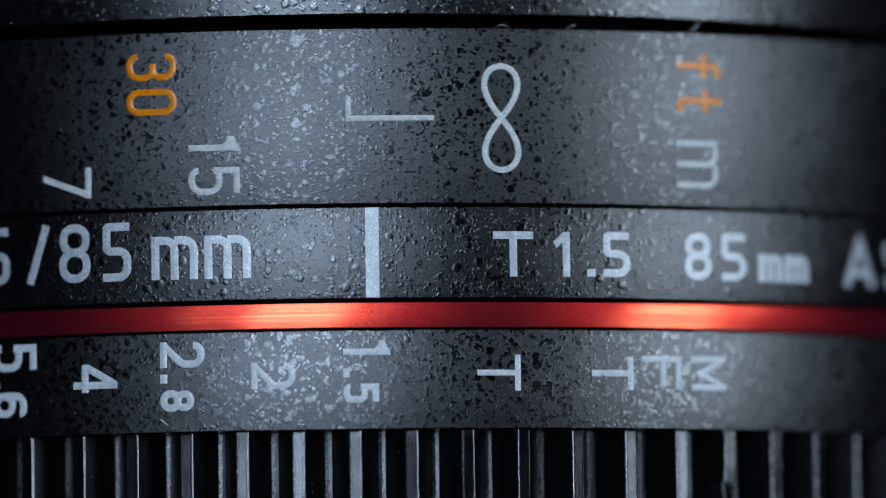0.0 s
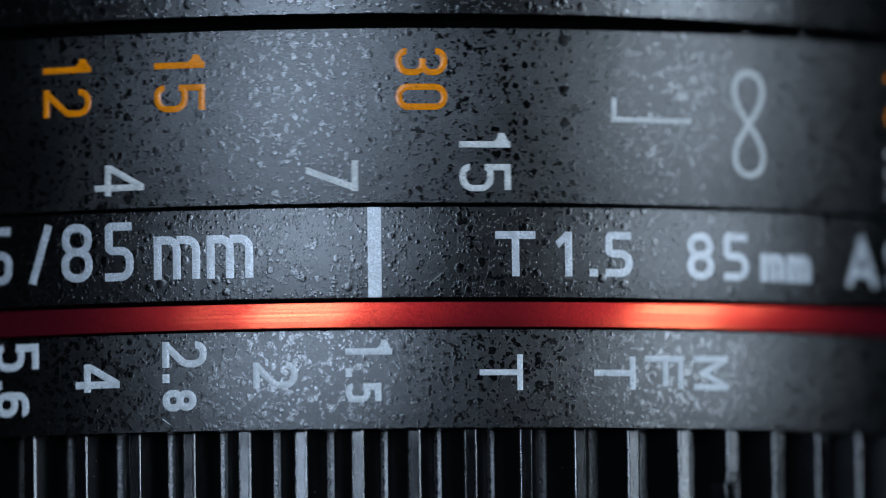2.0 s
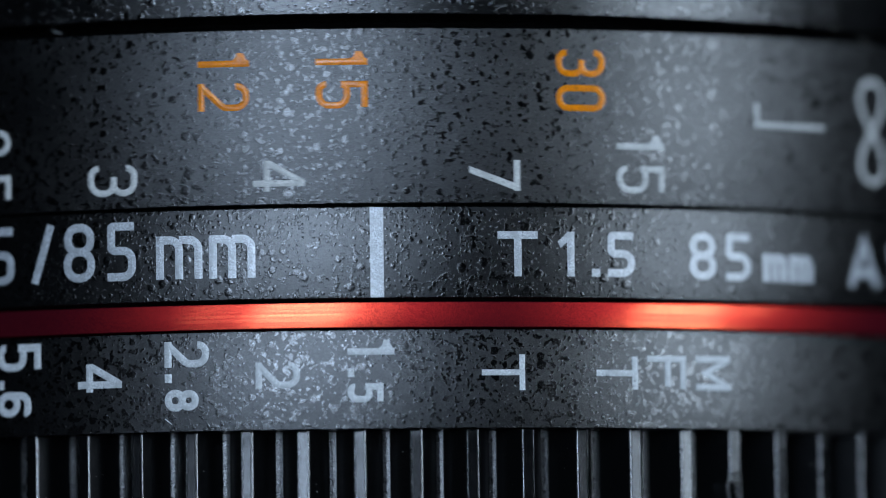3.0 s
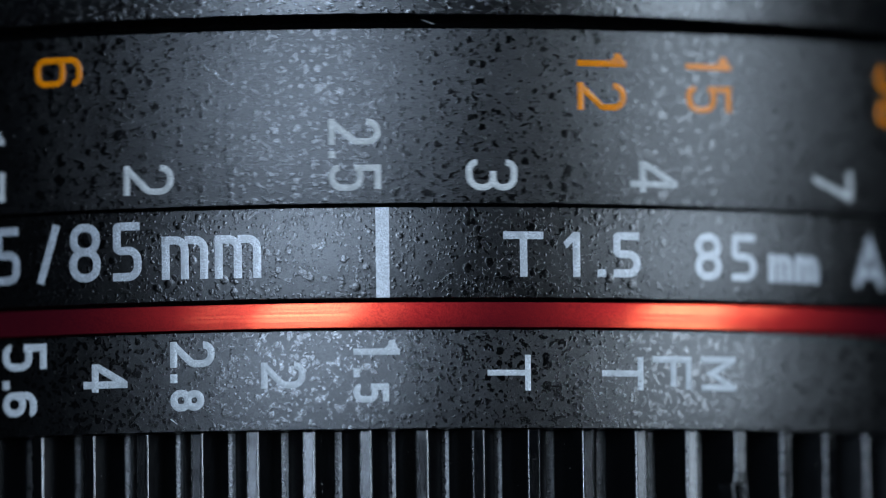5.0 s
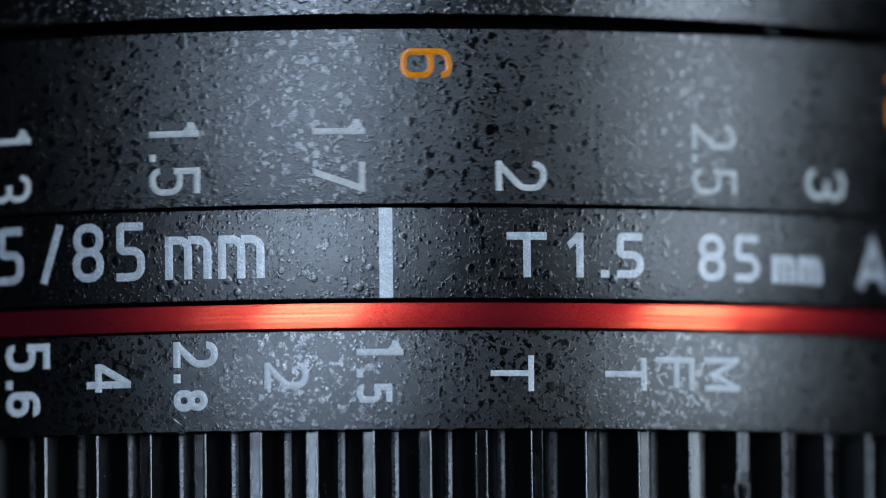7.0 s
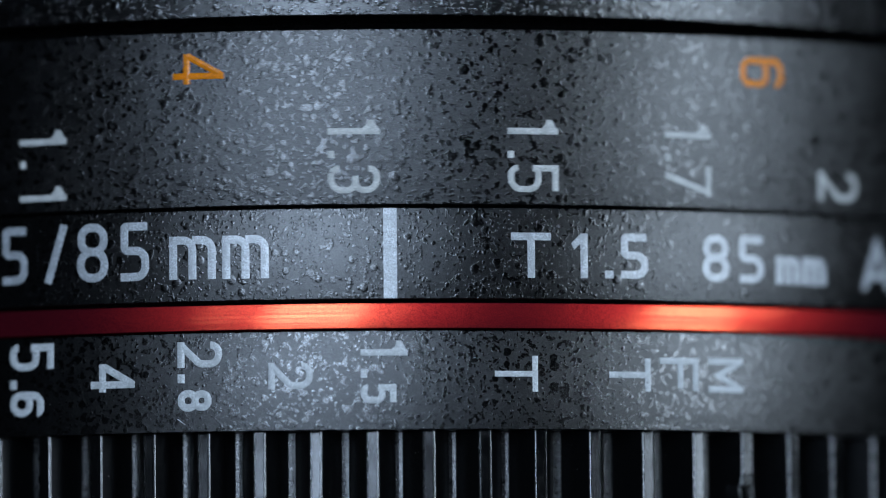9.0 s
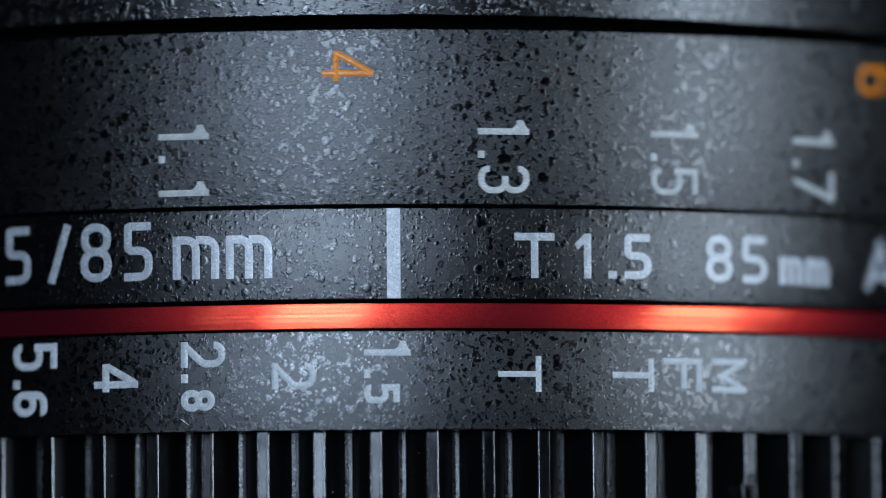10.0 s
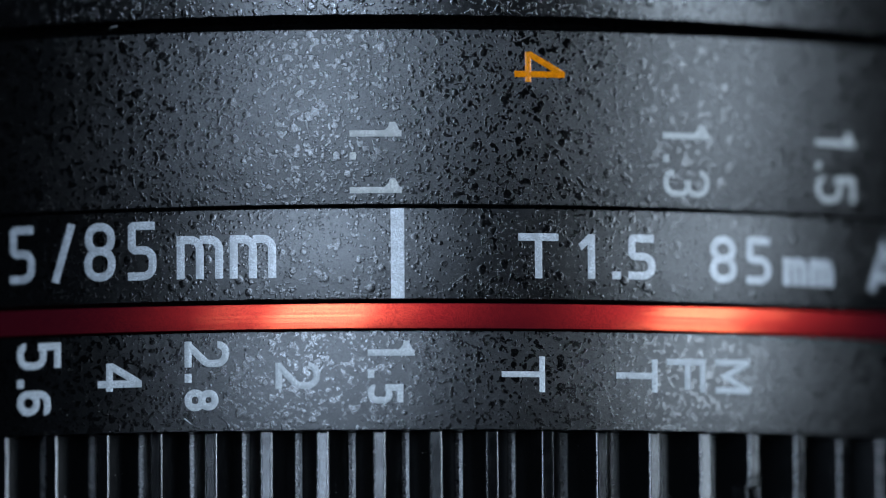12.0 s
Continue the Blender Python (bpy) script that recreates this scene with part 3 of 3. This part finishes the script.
# ---- small marks and dust ----
def on_ring(angle, z, radius):
    a = radians(angle)
    return Vector((radius * math.sin(a) * MM, -radius * math.cos(a) * MM, (z + BASE) * MM))


def fibre(points, thick, parent):
    """A thread of lint through (angle, z, radius) points."""
    bm = bmesh.new()
    path = [on_ring(*p) for p in points]
    fine = []
    for k in range(len(path) - 1):
        fine += [path[k].lerp(path[k + 1], j / 4) for j in range(4)]
    fine.append(path[-1])
    for _ in range(2):
        fine = [fine[0]] + [(fine[k - 1] + fine[k] * 2 + fine[k + 1]) / 4 for k in range(1, len(fine) - 1)] + [fine[-1]]
    rows = []
    for k, p in enumerate(fine):
        way = (fine[min(k + 1, len(fine) - 1)] - fine[max(k - 1, 0)]).normalized()
        side = way.orthogonal().normalized()
        over = way.cross(side)
        rows.append([bm.verts.new(p + (side * math.cos(t) + over * math.sin(t)) * thick * MM) for t in (0, 1.257, 2.513, 3.77, 5.027)])
    for here, after in zip(rows, rows[1:]):
        for j in range(5):
            bm.faces.new((here[j], after[j], after[(j + 1) % 5], here[(j + 1) % 5]))
    bm.faces.new(rows[0]), bm.faces.new(rows[-1])
    part("lint_fibre", bm, dust_pale, parent, "pale thread of lint", 60)


fibre([(25.3, 18.12, 36.7), (25.6, 18.30, 36.9), (25.85, 18.48, 36.95), (26.1, 18.66, 36.8)], 0.022, focus_ring)
fibre([(10.9, 18.24, 35.8), (11.2, 18.38, 36.1), (11.6, 18.38, 36.2), (11.85, 18.27, 36.0)], 0.012, focus_ring)
fibre([(16.2, 18.26, 36.2), (16.4, 18.36, 36.4), (16.7, 18.38, 36.4)], 0.012, focus_ring)
fibre([(-151.4, 18.42, 36.5), (-151.1, 18.54, 36.7), (-150.7, 18.56, 36.7)], 0.014, focus_ring)
fibre([(-52.3, 18.56, 36.4), (-52.0, 18.46, 36.6), (-51.5, 18.33, 36.6)], 0.014, focus_ring)


def small_marks():
    # a sliver of white paint below 2.8, stray blobs and a chain of raised flecks in the coat of the focus ring
    bm = bmesh.new()
    slab(bm, [(-13.52, 0.60), (-13.40, 0.60), (-12.90, 0.33), (-13.02, 0.36)], lambda a, z, h: on_ring(a, z, R_I + h), 0.02)
    part("paint_sliver", bm, iris_white, aperture_ring, "sliver of white paint", 40)
    for angle, z, wide, high in ((4.73, 15.04, 0.36, 0.028), (-66.2, 12.6, 0.30, 0.022), (-128.0, 13.4, 0.32, 0.022), (-46.0, 15.3, 0.30, 0.022)):
        bm = bmesh.new()
        rows = []
        for k in range(7):
            t = k / 6 * math.pi / 2
            rows.append([bm.verts.new(on_ring(angle + math.degrees(wide * math.cos(t) ** 0.6 * math.cos(q) / R_F), z + 0.75 * wide * math.cos(t) ** 0.6 * math.sin(q) * (1 + 0.15 * math.cos(2 * q + angle)),
                                              R_F - 0.01 + high * math.sin(t))) for q in (j * math.pi / 12 for j in range(24))])
        for here, after in zip(rows[:-1], rows[1:-1]):
            for j in range(24):
                bm.faces.new((here[j], here[(j + 1) % 24], after[(j + 1) % 24], after[j]))
        bm.faces.new(rows[-2])
        for v in rows[-1]:
            bm.verts.remove(v)
        part("paint_blob", bm, focus_paint, focus_ring, "raised blob in the black coat", 60)
    bm = bmesh.new()
    rng = random.Random(4)
    for k in range(9):
        t = k / 8
        a, z = -68.5 + 2.5 * t + rng.uniform(-0.08, 0.08), 16.94 - 1.25 * t + rng.uniform(-0.05, 0.05)
        l, w = rng.uniform(0.20, 0.38), rng.uniform(0.06, 0.15)
        slab(bm, [(a - l, z + l * 0.25), (a - l * 0.5, z + w), (a + l * 0.4, z + w * 0.7), (a + l, z - l * 0.25), (a + l * 0.5, z - w), (a - l * 0.4, z - w * 0.7)], lambda x, y, h: on_ring(x, y, R_F + h), 0.008)
    part("coat_flecks", bm, fleck_paint, focus_ring, "chain of raised flecks in the black coat", 60)
    # dust between the gear teeth
    points, faces = [], []
    for k in range(170):
        tooth = rng.randrange(-5, 15)
        x = rng.choice((-1, 1)) * rng.uniform(0.30, 1.15)
        r = TIP - (abs(x) - 0.30) * 2.6 + 0.02 if abs(x) < 1.02 else TIP - 1.87
        base = on_ring(-7.65 + tooth * 360 / TEETH + math.degrees(x / 35.2), rng.uniform(-3.6, -0.3), r)
        size = rng.choice((0.010, 0.012, 0.014, 0.018, 0.026)) * MM
        first = len(points)
        points += [base + Vector(d) * size * rng.uniform(0.6, 1.3) for d in ((1, 0, 0), (-1, 0, 0), (0, 1, 0), (0, -1, 0), (0, 0, 1), (0, 0, -1))]
        faces += [tuple(first + i for i in f) for f in ((0, 2, 4), (2, 1, 4), (1, 3, 4), (3, 0, 4), (2, 0, 5), (1, 2, 5), (3, 1, 5), (0, 3, 5))]
    mesh = bpy.data.meshes.new("dust")
    mesh.from_pydata(points, [], faces)
    mesh.materials.append(dust_pale)
    dust = new("dust", mesh)
    dust.parent = aperture_gear
    tagged(dust, "fine pale dust between the teeth", kind="stuff")


small_marks()


# ---- what moves ----
def motions():
    turns = [(0, 0.0), (0.5, 4.09), (1, 9.21), (1.5, 14.17), (2, 19.02), (2.5, 24.56), (3, 30.38), (5, 57.05), (5.5, 63.92), (6, 70.38),
             (6.5, 77.08), (7, 83.35), (9, 108.54), (9.5, 113.68), (10, 118.90), (10.5, 123.36), (11, 128.02), (11.5, 131.21), (12, 132.25)]
    walk(focus_ring, [(t, pose(0, 0, 0, 0, 0, a)) for t, a in turns])


motions()
